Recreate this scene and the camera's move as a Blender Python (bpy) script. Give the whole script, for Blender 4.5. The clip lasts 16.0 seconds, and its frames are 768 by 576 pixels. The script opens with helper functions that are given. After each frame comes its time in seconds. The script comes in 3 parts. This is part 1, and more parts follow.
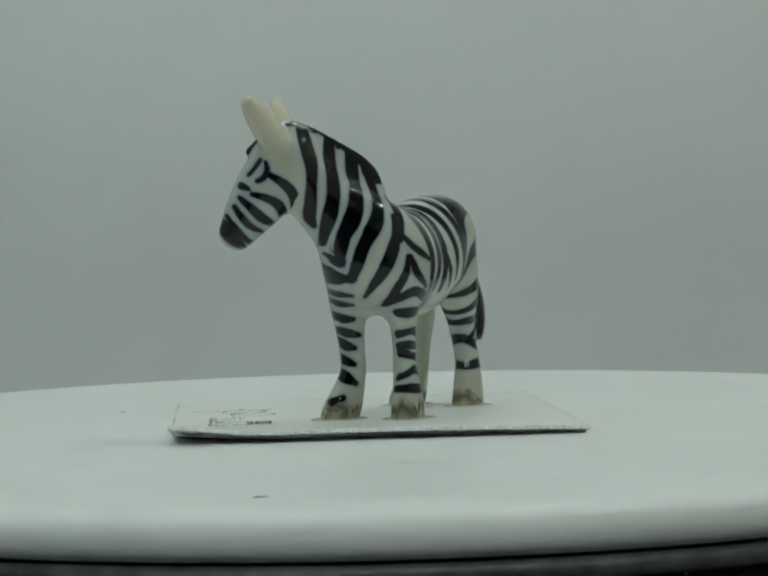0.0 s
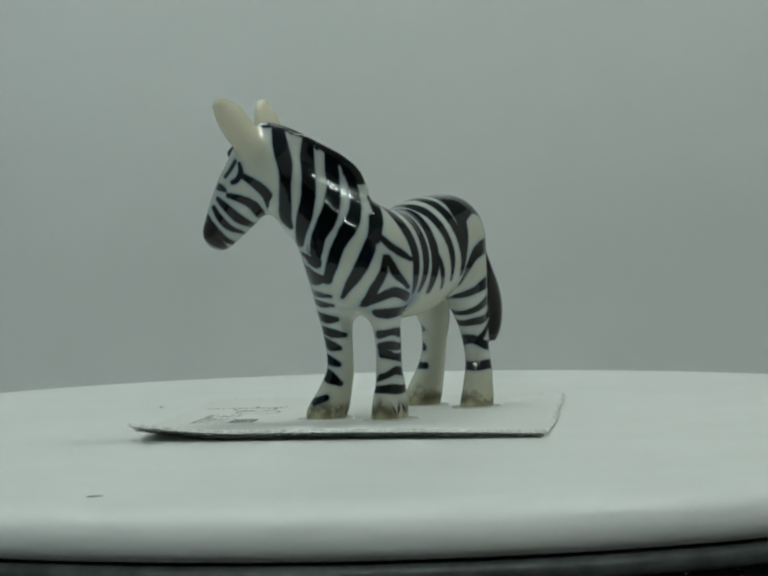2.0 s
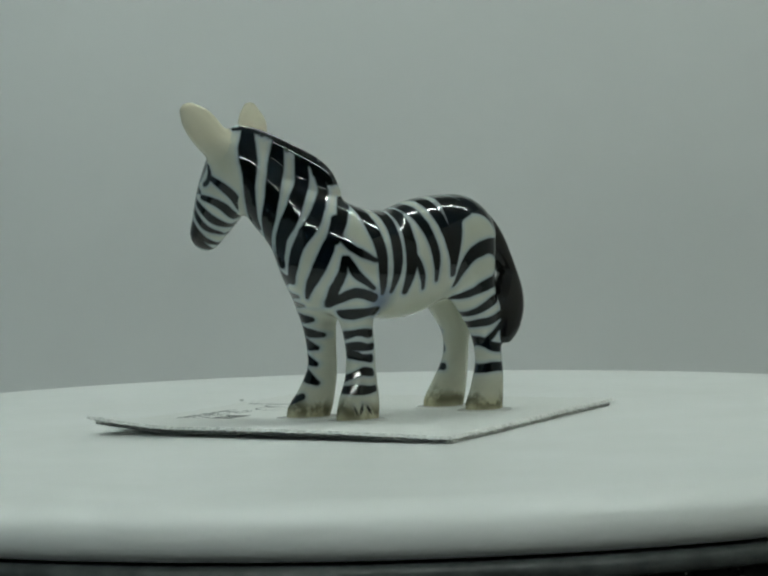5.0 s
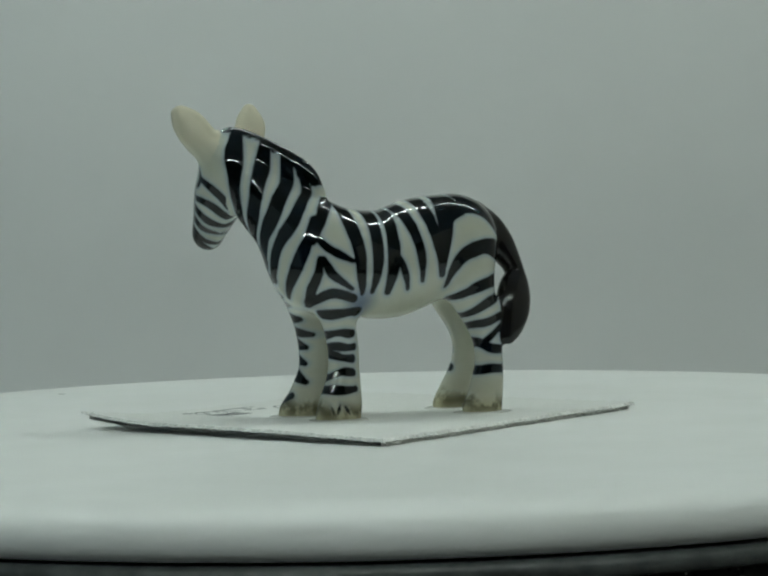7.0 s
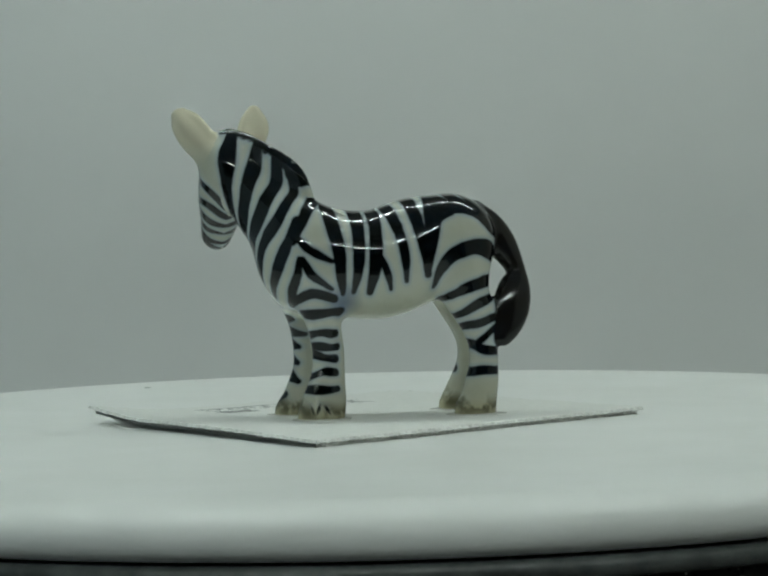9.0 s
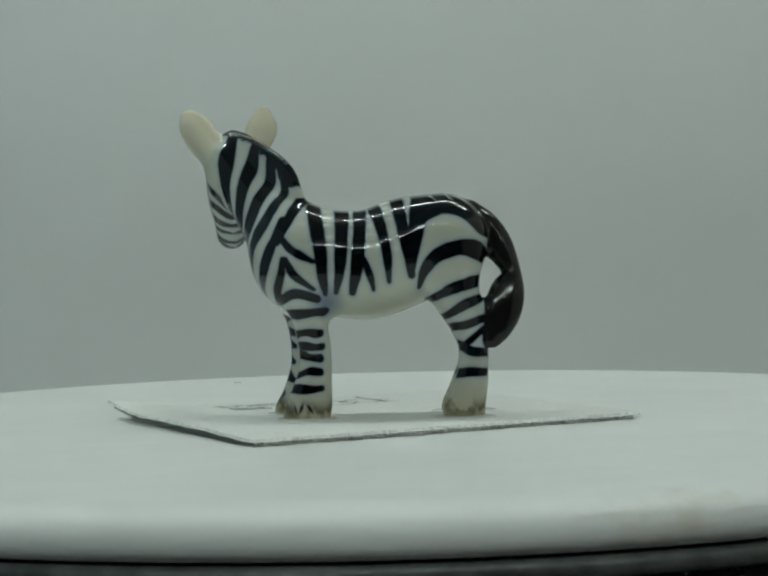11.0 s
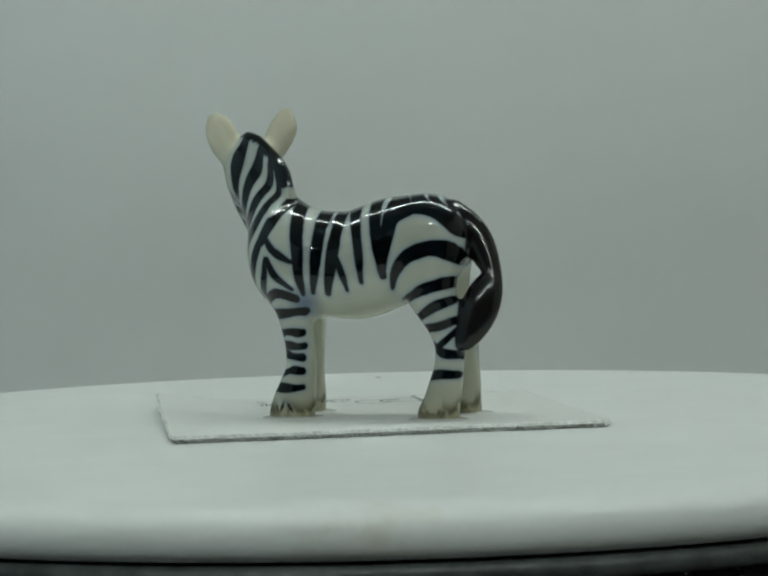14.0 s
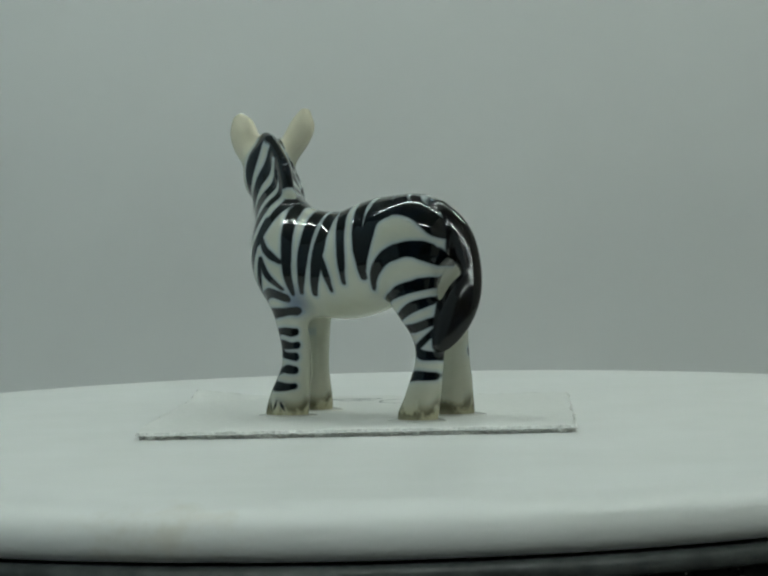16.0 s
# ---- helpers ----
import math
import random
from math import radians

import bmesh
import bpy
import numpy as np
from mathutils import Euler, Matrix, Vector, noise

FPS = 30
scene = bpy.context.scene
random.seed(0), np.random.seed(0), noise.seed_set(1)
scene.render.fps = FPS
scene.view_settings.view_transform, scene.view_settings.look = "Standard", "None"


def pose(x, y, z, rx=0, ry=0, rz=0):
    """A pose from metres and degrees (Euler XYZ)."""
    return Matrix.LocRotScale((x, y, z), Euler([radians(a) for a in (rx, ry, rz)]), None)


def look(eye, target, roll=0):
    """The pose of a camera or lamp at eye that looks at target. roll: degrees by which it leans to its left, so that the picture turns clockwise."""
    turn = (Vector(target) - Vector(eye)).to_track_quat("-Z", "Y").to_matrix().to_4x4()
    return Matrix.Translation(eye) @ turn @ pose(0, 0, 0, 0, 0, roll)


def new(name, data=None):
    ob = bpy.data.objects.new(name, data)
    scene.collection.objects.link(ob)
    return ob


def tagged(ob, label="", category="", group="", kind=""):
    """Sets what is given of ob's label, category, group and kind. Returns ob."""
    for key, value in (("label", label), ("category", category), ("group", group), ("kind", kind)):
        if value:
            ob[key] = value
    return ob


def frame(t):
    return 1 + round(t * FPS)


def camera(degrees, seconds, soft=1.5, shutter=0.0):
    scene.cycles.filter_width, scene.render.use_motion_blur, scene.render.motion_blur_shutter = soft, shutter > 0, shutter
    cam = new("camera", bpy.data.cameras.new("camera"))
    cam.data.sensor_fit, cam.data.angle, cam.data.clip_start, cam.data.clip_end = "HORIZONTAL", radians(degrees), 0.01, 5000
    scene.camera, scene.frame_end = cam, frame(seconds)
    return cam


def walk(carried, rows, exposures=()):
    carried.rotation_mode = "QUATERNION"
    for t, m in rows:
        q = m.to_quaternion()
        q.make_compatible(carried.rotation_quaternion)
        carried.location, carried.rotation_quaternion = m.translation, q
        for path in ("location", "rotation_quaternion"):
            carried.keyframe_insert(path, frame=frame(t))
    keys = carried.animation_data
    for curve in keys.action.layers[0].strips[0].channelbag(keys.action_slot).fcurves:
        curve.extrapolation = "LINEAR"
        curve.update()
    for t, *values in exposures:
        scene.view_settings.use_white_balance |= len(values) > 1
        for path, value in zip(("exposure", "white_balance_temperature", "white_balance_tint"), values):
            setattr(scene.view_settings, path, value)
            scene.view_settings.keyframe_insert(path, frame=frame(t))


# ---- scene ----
cam = camera(20.97, 16.0, soft=2.3)
VIEW = look((0.0, -0.342, 0.03039), (0.00173, -0.00013, 0.02107), -1.48)
walk(cam, [(0.0, VIEW), (16.0, VIEW)])

# seconds and the turntable's turn in degrees
TURN = [(0, 43.32), (0.5, 40.47), (1, 37.72), (1.5, 34.92), (2, 32.01), (2.5, 29.24), (3, 25.58), (3.5, 21.78), (4, 18.50), (6.5, 3.13), (7, 0.00), (7.5, -2.81), (8, -5.65), (8.5, -8.62), (9, -12.12), (11.5, -27.39), (12, -30.74), (12.5, -33.77), (13, -36.97), (13.5, -39.78), (14, -42.68), (14.5, -44.52), (15, -47.01), (15.5, -50.94), (16, -54.61)]

FIGURE = Matrix.Translation((0.00397, -0.00479, 0.0)) @ pose(0, 0, 0, 0, 0, 204)   # where the figurine and card stand on the disc
LED_POWER = 375.0
LED_COLOUR = (0.875, 1.0, 0.945, 1)

world = bpy.data.worlds.new("world")
scene.world = world
world.use_nodes = True
world.node_tree.nodes["Background"].inputs["Color"].default_value = (0.02, 0.021, 0.02, 1)
world.node_tree.nodes["Background"].inputs["Strength"].default_value = 1.0


# ---------------------------------------------------------------- materials
class Nodes:
    """Short hand for a node material with one Principled surface."""

    def __init__(self, name):
        self.mat = bpy.data.materials.new(name)
        self.mat.use_nodes = True
        self.tree = self.mat.node_tree
        self.surface = self.tree.nodes["Principled BSDF"]

    def link(self, a, b):
        self.tree.links.new(a, b)

    def set(self, **values):
        for key, value in values.items():
            self.surface.inputs[key.replace("_", " ")].default_value = value

    def coords(self):
        return self.tree.nodes.new("ShaderNodeTexCoord").outputs["Object"]

    def noise(self, scale, detail=3.0, rough=0.5):
        n = self.tree.nodes.new("ShaderNodeTexNoise")
        n.inputs["Scale"].default_value = scale
        n.inputs["Detail"].default_value = detail
        n.inputs["Roughness"].default_value = rough
        self.link(self.coords(), n.inputs["Vector"])
        return n.outputs["Fac"]

    def streaks(self):
        """Short upright brush marks."""
        g = self.tree.nodes.new("ShaderNodeMapping")
        g.inputs["Scale"].default_value = (1.0, 1.0, 0.8)
        self.link(self.coords(), g.inputs["Vector"])
        n = self.tree.nodes.new("ShaderNodeTexNoise")
        n.inputs["Scale"].default_value = 380.0
        n.inputs["Detail"].default_value = 3.0
        self.link(g.outputs["Vector"], n.inputs["Vector"])
        return n.outputs["Fac"]

    def span(self, value, lo, hi, a=0.0, b=1.0, smooth=True):
        n = self.tree.nodes.new("ShaderNodeMapRange")
        n.interpolation_type = "SMOOTHSTEP" if smooth else "LINEAR"
        for key, v in (("From Min", lo), ("From Max", hi), ("To Min", a), ("To Max", b)):
            n.inputs[key].default_value = v
        self.link(value, n.inputs["Value"])
        return n.outputs["Result"]

    def math(self, op, a, b):
        n = self.tree.nodes.new("ShaderNodeMath")
        n.operation = op
        for k, v in enumerate((a, b)):
            if isinstance(v, (int, float)):
                n.inputs[k].default_value = v
            else:
                self.link(v, n.inputs[k])
        return n.outputs[0]

    def mix(self, fac, a, b):
        n = self.tree.nodes.new("ShaderNodeMix")
        n.data_type = "RGBA"
        for k, v in ((0, fac), (6, a), (7, b)):
            if isinstance(v, (tuple, int, float)):
                n.inputs[k].default_value = v
            else:
                self.link(v, n.inputs[k])
        return n.outputs[2]

    def field(self, name):
        n = self.tree.nodes.new("ShaderNodeAttribute")
        n.attribute_name = name
        return n.outputs["Fac"]

    def bump(self, height, strength, distance):
        n = self.tree.nodes.new("ShaderNodeBump")
        n.inputs["Strength"].default_value = strength
        n.inputs["Distance"].default_value = distance
        self.link(height, n.inputs["Height"])
        self.link(n.outputs["Normal"], self.surface.inputs["Normal"])


def plain(name, colour, rough, metal=0.0, vary=0.08, scale=60.0, bump=0.0, bump_scale=400.0):
    m = Nodes(name)
    dark = tuple(c * (1 - vary) for c in colour) + (1,)
    lite = tuple(min(1, c * (1 + vary)) for c in colour) + (1,)
    m.link(m.mix(m.span(m.noise(scale), 0.3, 0.7), dark, lite), m.surface.inputs["Base Color"])
    m.link(m.span(m.noise(scale * 3), 0.3, 0.7, rough * 0.85, rough * 1.15), m.surface.inputs["Roughness"])
    m.set(Metallic=metal)
    if bump:
        m.bump(m.noise(bump_scale), bump, 0.0002)
    return m.mat


def glaze_material():
    """Glazed cream earthenware with hand-brushed ink that bleeds blue at its edges."""
    m = Nodes("painted_glaze")
    ink = m.math("ADD", m.field("ink"), m.span(m.noise(420, 2), 0.3, 0.7, -0.06, 0.06))
    black = m.span(ink, -0.16, 0.18)
    halo = m.span(ink, -0.75, 0.0)
    cream = m.mix(m.span(m.noise(160), 0.3, 0.7), (0.485, 0.495, 0.395, 1), (0.555, 0.565, 0.47, 1))
    cream = m.mix(m.math("MULTIPLY", m.field("cool"), 0.4), cream, (0.495, 0.54, 0.52, 1))
    cream = m.mix(m.field("ear"), cream, (0.66, 0.62, 0.48, 1))
    base = m.mix(m.math("MULTIPLY", halo, 0.6), cream, (0.31, 0.39, 0.47, 1))
    dark = m.mix(m.span(m.noise(350, 4), 0.42, 0.66), (0.0016, 0.0030, 0.0026, 1), (0.003, 0.007, 0.012, 1))
    dark = m.mix(m.field("brown"), dark, (0.020, 0.015, 0.012, 1))
    base = m.mix(m.field("smear"), base, (0.07, 0.12, 0.24, 1))
    # worn brown brush marks round the hooves
    mark = m.math("MULTIPLY", m.field("coronet"), m.span(m.streaks(), 0.40, 0.56))
    base = m.mix(m.math("MULTIPLY", m.field("dusty"), 0.5), base, (0.46, 0.43, 0.32, 1))
    base = m.mix(m.math("MULTIPLY", m.field("hoof"), 0.6), base, (0.44, 0.40, 0.22, 1))
    base = m.mix(m.math("MULTIPLY", mark, 0.8), base, (0.055, 0.050, 0.022, 1))
    m.link(m.mix(black, base, dark), m.surface.inputs["Base Color"])
    m.link(m.span(m.field("brown"), 0.0, 1.0, 0.05, 0.35, False), m.surface.inputs["Roughness"])
    m.surface.inputs["IOR"].default_value = 1.43
    m.surface.inputs["Subsurface Weight"].default_value = 0.0
    # slow ripples and a fine orange peel in the glaze
    ripple = m.math("ADD", m.noise(330, 2), m.math("MULTIPLY", m.noise(2200, 2), 0.10))
    m.bump(ripple, 0.12, 0.0003)
    return m.mat


def turntable_material():
    m = Nodes("white_turntable_plastic")
    base = m.mix(m.span(m.noise(30, 4), 0.3, 0.7), (0.80, 0.81, 0.79, 1), (0.83, 0.84, 0.825, 1))
    # a faint tan stain on the rim
    g = m.tree.nodes.new("ShaderNodeVectorMath")
    g.operation = "DISTANCE"
    m.link(m.coords(), g.inputs[0])
    g.inputs[1].default_value = STAIN
    near = m.math("ADD", g.outputs["Value"], m.span(m.noise(260), 0.2, 0.8, -0.006, 0.006, False))
    base = m.mix(m.span(near, 0.002, 0.014, 0.5, 0.0), base, (0.62, 0.56, 0.44, 1))
    m.link(base, m.surface.inputs["Base Color"])
    m.link(m.span(m.noise(80, 5), 0.3, 0.7, 0.36, 0.48), m.surface.inputs["Roughness"])
    m.bump(m.noise(900, 2), 0.03, 0.0002)
    return m.mat


def card_material():
    m = Nodes("white_card_stock")
    base = m.mix(m.span(m.noise(900, 5, 0.7), 0.3, 0.7), (0.76, 0.77, 0.74, 1), (0.82, 0.825, 0.80, 1))
    m.link(base, m.surface.inputs["Base Color"])
    m.set(Roughness=0.55)
    m.bump(m.noise(1500, 4), 0.25, 0.0002)
    return m.mat


def led_material():
    m = bpy.data.materials.new("lit_led")
    m.use_nodes = True
    m.node_tree.nodes.clear()
    e = m.node_tree.nodes.new("ShaderNodeEmission")
    e.inputs["Color"].default_value = LED_COLOUR
    e.inputs["Strength"].default_value = LED_POWER
    o = m.node_tree.nodes.new("ShaderNodeOutputMaterial")
    m.node_tree.links.new(e.outputs[0], o.inputs[0])
    return m


STAIN = tuple(FIGURE @ Vector((-0.0350, 0.1075, -0.0030)))
GLAZE = glaze_material()
WHITE_DISC = turntable_material()
CARD = card_material()
CARD_EDGE = plain("torn_card_edge", (0.84, 0.845, 0.82), 0.8, vary=0.12, scale=1400)
FAINT_PRINT = plain("faint_grey_print", (0.34, 0.35, 0.35), 0.6, vary=0.4, scale=1500)
PRINT = plain("grey_print", (0.19, 0.20, 0.20), 0.6, vary=0.35, scale=1500)
SHEET = plain("white_box_fabric", (0.52, 0.53, 0.52), 0.9, vary=0.02, scale=9)
# unseen box sides, tinted so bounce light is cooler left and warmer right
COOL_BOUNCE = plain("cool_bounce_tint", (0.42, 0.51, 0.56), 0.9, vary=0.02, scale=9)
WARM_BOUNCE = plain("warm_bounce_tint", (0.55, 0.53, 0.48), 0.9, vary=0.02, scale=9)
BACK = plain("pale_grey_backdrop", (0.81, 0.82, 0.81), 0.9, vary=0.02, scale=9)
BLACK = plain("black_plastic", (0.012, 0.013, 0.013), 0.32, vary=0.3, scale=300, bump=0.2)
DARK = plain("dark_grey_plastic", (0.075, 0.082, 0.08), 0.45, vary=0.25, scale=350, bump=0.2)
DUST = plain("grey_dust", (0.30, 0.30, 0.29), 0.9, vary=0.3, scale=900)
SCUFF = plain("grey_scuff", (0.45, 0.46, 0.45), 0.7, vary=0.3, scale=900)
SURROUND = plain("dark_surround", (0.12, 0.125, 0.125), 0.9)
TABLE = plain("dark_table_top", (0.08, 0.08, 0.08), 0.5)
GLUE = plain("pale_glue", (0.74, 0.74, 0.70), 0.22, vary=0.05, scale=500)
STRIP = plain("led_strip_board", (0.70, 0.71, 0.69), 0.5)
LED = led_material()


# ---------------------------------------------------------------- mesh helpers
def mesh_object(name, bm, material, smooth=False):
    me = bpy.data.meshes.new(name)
    bm.to_mesh(me)
    bm.free()
    me.materials.append(material)
    if smooth:
        for f in me.polygons:
            f.use_smooth = True
    return new(name, me)


def part(name, bm, material, parent, label="", smooth=False):
    ob = mesh_object(name, bm, material, smooth)
    ob.parent = parent
    return tagged(ob, label) if label else ob


def box_bm(x0, x1, y0, y1, z0, z1, bevel=0.0):
    bm = bmesh.new()
    bmesh.ops.create_cube(bm, size=1, matrix=Matrix.Translation(((x0 + x1) / 2, (y0 + y1) / 2, (z0 + z1) / 2)) @ Matrix.Diagonal((x1 - x0, y1 - y0, z1 - z0, 1)))
    if bevel:
        bmesh.ops.bevel(bm, geom=bm.edges[:], offset=bevel, segments=2, affect="EDGES")
    return bm


def lathe_bm(profile, steps=192):
    """A solid of revolution round z from (radius, height) pairs; radius 0 closes it."""
    bm = bmesh.new()
    rings = []
    for r, z in profile:
        if r < 1e-7:
            rings.append([bm.verts.new((0, 0, z))])
        else:
            rings.append([bm.verts.new((r * math.cos(2 * math.pi * k / steps), r * math.sin(2 * math.pi * k / steps), z)) for k in range(steps)])
    for a, b in zip(rings, rings[1:]):
        for k in range(steps):
            j = (k + 1) % steps
            if len(a) == 1:
                bm.faces.new((a[0], b[k], b[j]))
            elif len(b) == 1:
                bm.faces.new((a[k], b[0], a[j]))
            else:
                bm.faces.new((a[k], b[k], b[j], a[j]))
    bmesh.ops.recalc_face_normals(bm, faces=bm.faces[:])
    return bm


# ---------------------------------------------------------------- the light box
X0, X1, Y0, Y1, Z0, Z1 = -0.30, 0.30, -0.345, 0.305, -0.045, 0.27
R0, R1, RY, RZ = -0.70, 0.70, -1.00, 0.70          # unseen surround before the open front, added to keep glaze reflections dark
tagged(mesh_object("floor", box_bm(R0, R1, RY, Y1 + 0.004, Z0 - 0.004, Z0), TABLE), "dark table top under the light box", "floor", kind="structure")
tagged(mesh_object("ceiling", box_bm(X0, X1, Y0, Y1, Z1, Z1 + 0.004), SHEET), "white fabric top of the light box", "ceiling", kind="structure")
tagged(mesh_object("wall_left", box_bm(X0 - 0.004, X0, Y0, Y1, Z0, Z1 + 0.004), COOL_BOUNCE), "unseen light box side, tinted to colour its bounce light", "wall", kind="structure")
tagged(mesh_object("wall_right", box_bm(X1, X1 + 0.004, Y0, Y1, Z0, Z1 + 0.004), WARM_BOUNCE), "unseen light box side, tinted to colour its bounce light", "wall", kind="structure")
# added walls out of view; their dark tone sets what the ink reflects
for name, size in (("wall_front", (R0, R1, RY - 0.004, RY, Z0, RZ)), ("wall_surround_left", (R0 - 0.004, R0, RY, Y1, Z0, RZ)), ("wall_surround_right", (R1, R1 + 0.004, RY, Y1, Z0, RZ)), ("wall_surround_back", (R0, R1, Y1 + 0.006, Y1 + 0.010, Z0, RZ)), ("ceiling_surround", (R0, R1, RY, Y1, RZ, RZ + 0.004))):
    tagged(mesh_object(name, box_bm(*size), SURROUND), "unseen plain dark wall added to darken reflections in the glaze", "wall", kind="structure")


def backdrop():
    """A sheet that hangs at the back and sweeps forward on to the table."""
    bm = bmesh.new()
    profile = [(Y1 - 0.02, Z1 - 0.002), (Y1 - 0.02, 0.10)] + [(Y1 - 0.04 + 0.020 * math.cos(math.radians(7.5 * k)), 0.025 - 0.068 * math.sin(math.radians(7.5 * k))) for k in range(13)]
    n = 24
    rows = []
    for y, z in profile:
        rows.append([bm.verts.new((X0 + 0.002 + (X1 - X0 - 0.004) * k / n, y, z)) for k in range(n + 1)])
    for a, b in zip(rows, rows[1:]):
        for k in range(n):
            bm.faces.new((a[k], a[k + 1], b[k + 1], b[k]))
    bmesh.ops.recalc_face_normals(bm, faces=bm.faces[:])
    bmesh.ops.solidify(bm, geom=bm.faces[:], thickness=0.0008)
    return tagged(mesh_object("backdrop", bm, BACK, True), "smooth pale grey backdrop sheet", "backdrop", kind="structure")


backdrop()
tagged(mesh_object("wall_back", box_bm(X0 - 0.004, X1 + 0.004, Y1, Y1 + 0.004, Z0, Z1 + 0.004), SHEET), "white fabric back of the light box", "wall", kind="structure")


def led_strip(x, y, z, length, turn, count):
    top = new("led_strip")
    part("board", box_bm(-length / 2, length / 2, -0.006, 0.006, -0.001, 0.001), STRIP, top)
    bm = bmesh.new()
    for k in range(count):
        c = -length / 2 + length * (k + 0.5) / count
        bmesh.ops.create_cube(bm, size=1, matrix=Matrix.Translation((c, 0, -0.002)) @ Matrix.Diagonal((0.0022, 0.0022, 0.0010, 1)))
    part("leds", bm, LED, top, "row of lit white LEDs")
    top.matrix_basis = pose(x, y, z, 0, 0, turn)
    return tagged(top, "lit LED strip under the box top", "led strip", group="LED strips under the box top")


for strip_y in (-0.325, 0.045):
    led_strip(0.0, strip_y, Z1 - 0.002, 0.44, 0, 52)


# ---------------------------------------------------------------- turntable
def dish(r):
    """The disc's top lies a little lower inside its rim."""
    t = min(1.0, max(0.0, (r - 0.080) / 0.020))
    return -0.0005 * (1 - t * t * (3 - 2 * t))


def turntable():
    top = new("turntable")
    R, T = 0.1133, 0.0063
    prof = [(r, dish(r)) for r in (0.0, 0.05, 0.080, 0.084, 0.088, 0.092, 0.096, 0.100)]
    for k in range(15):
        a = math.radians(90 * k / 14)
        prof.append((R - 0.0088 * (1 - math.sin(a)), -0.0044 * (1 - math.cos(a))))
    for k in range(1, 7):
        a = math.radians(65 * k / 6)
        prof.append((R - 0.0016 * (1 - math.cos(a)), -0.0044 - 0.0018 * math.sin(a)))
    prof += [(R - 0.0016, -T), (0.06, -T), (0.0, -T)]
    part("disc", lathe_bm(prof, 256), WHITE_DISC, top, "glossy white disc with a rounded rim", True)
    for (x, y), size, mat in (((0.1013, 0.0208), (0.0011, 0.0008), SCUFF), ((0.0306, -0.0936), (0.0008, 0.0005), SCUFF), ((-0.0052, -0.0577), (0.0005, 0.0004), SCUFF)):
        bm = bmesh.new()
        bmesh.ops.create_icosphere(bm, subdivisions=2, radius=1)
        for v in bm.verts:
            v.co *= 1 + 0.35 * noise.noise(v.co * 1.7)
            v.co.x *= size[0]
            v.co.y *= size[1]
            v.co.z *= 0.00007
        spot = FIGURE @ Vector((x, y, 0.00005))
        spot.z += dish(math.hypot(spot.x, spot.y))
        bmesh.ops.transform(bm, matrix=Matrix.Translation(spot), verts=bm.verts[:])
        part("scuff", bm, mat, top, "small grey scuff", True)
    return tagged(top, "round white plastic display turntable", "turntable")


def base():
    top = new("black_stand")
    part("collar", lathe_bm([(0.0, -0.0066), (0.1100, -0.0066), (0.1124, -0.0067), (0.1132, -0.0071), (0.1134, -0.0088), (0.1126, -0.0092), (0.0, -0.0092)], 256), DARK, top, "dark grey collar", True)
    part("body", lathe_bm([(0.0, -0.0093), (0.1100, -0.0093), (0.1108, -0.0099), (0.1120, -0.0440), (0.0, -0.0440)], 256), BLACK, top, "glossy black drum", True)
    part("spindle", lathe_bm([(0.0, -0.0062), (0.02, -0.0062), (0.02, -0.0067), (0.0, -0.0067)], 48), BLACK, top)
    rnd = random.Random(4)
    bm = bmesh.new()
    for k in range(70):
        a = math.radians(rnd.uniform(225, 315))
        r = 0.1134
        z = -0.0088 - 0.0005 * rnd.random()
        s = rnd.uniform(0.00006, 0.00015)
        bmesh.ops.create_icosphere(bm, subdivisions=1, radius=s, matrix=Matrix.Translation((r * math.cos(a), r * math.sin(a), z)))
    tagged(part("dust", bm, DUST, top, "pale dust specks"), kind="stuff")
    return tagged(top, "black plastic stand under the white disc", "stand")


DISC = turntable()
base()


# ---------------------------------------------------------------- card
CARD_AT = Vector((0.0196, 0.0367))
CARD_LONG = Vector((-0.8944, -0.4472))     # along the near long edge, from the head end
CARD_WIDE = Vector((0.4472, -0.8944))      # across, towards the printed side
CARD_L, CARD_W = 0.0671, 0.0632
CARD_THICK = 0.00110
CARD_RIM = -0.0006                         # what lies beyond the near long edge


def card_height(s, w):
    """Height of the card's underside: flat at the back, its head edge off the disc and its printed head corner curling up."""
    u = min(1.0, max(0.0, 1 - s / CARD_L))
    v = min(1.0, max(0.0, w / CARD_W))
    lift = math.sin(min(1.0, v * 1.8) * math.pi / 2)
    return -0.00048 + 0.00060 * u ** 4 * lift + 0.00140 * (max(0.0, u + v - 1.75) / 0.25) ** 1.5


def card_point(s, w, up=0.0):
    q = CARD_AT + CARD_LONG * s + CARD_WIDE * w
    return Vector((q.x, q.y, card_height(s, w) + up))


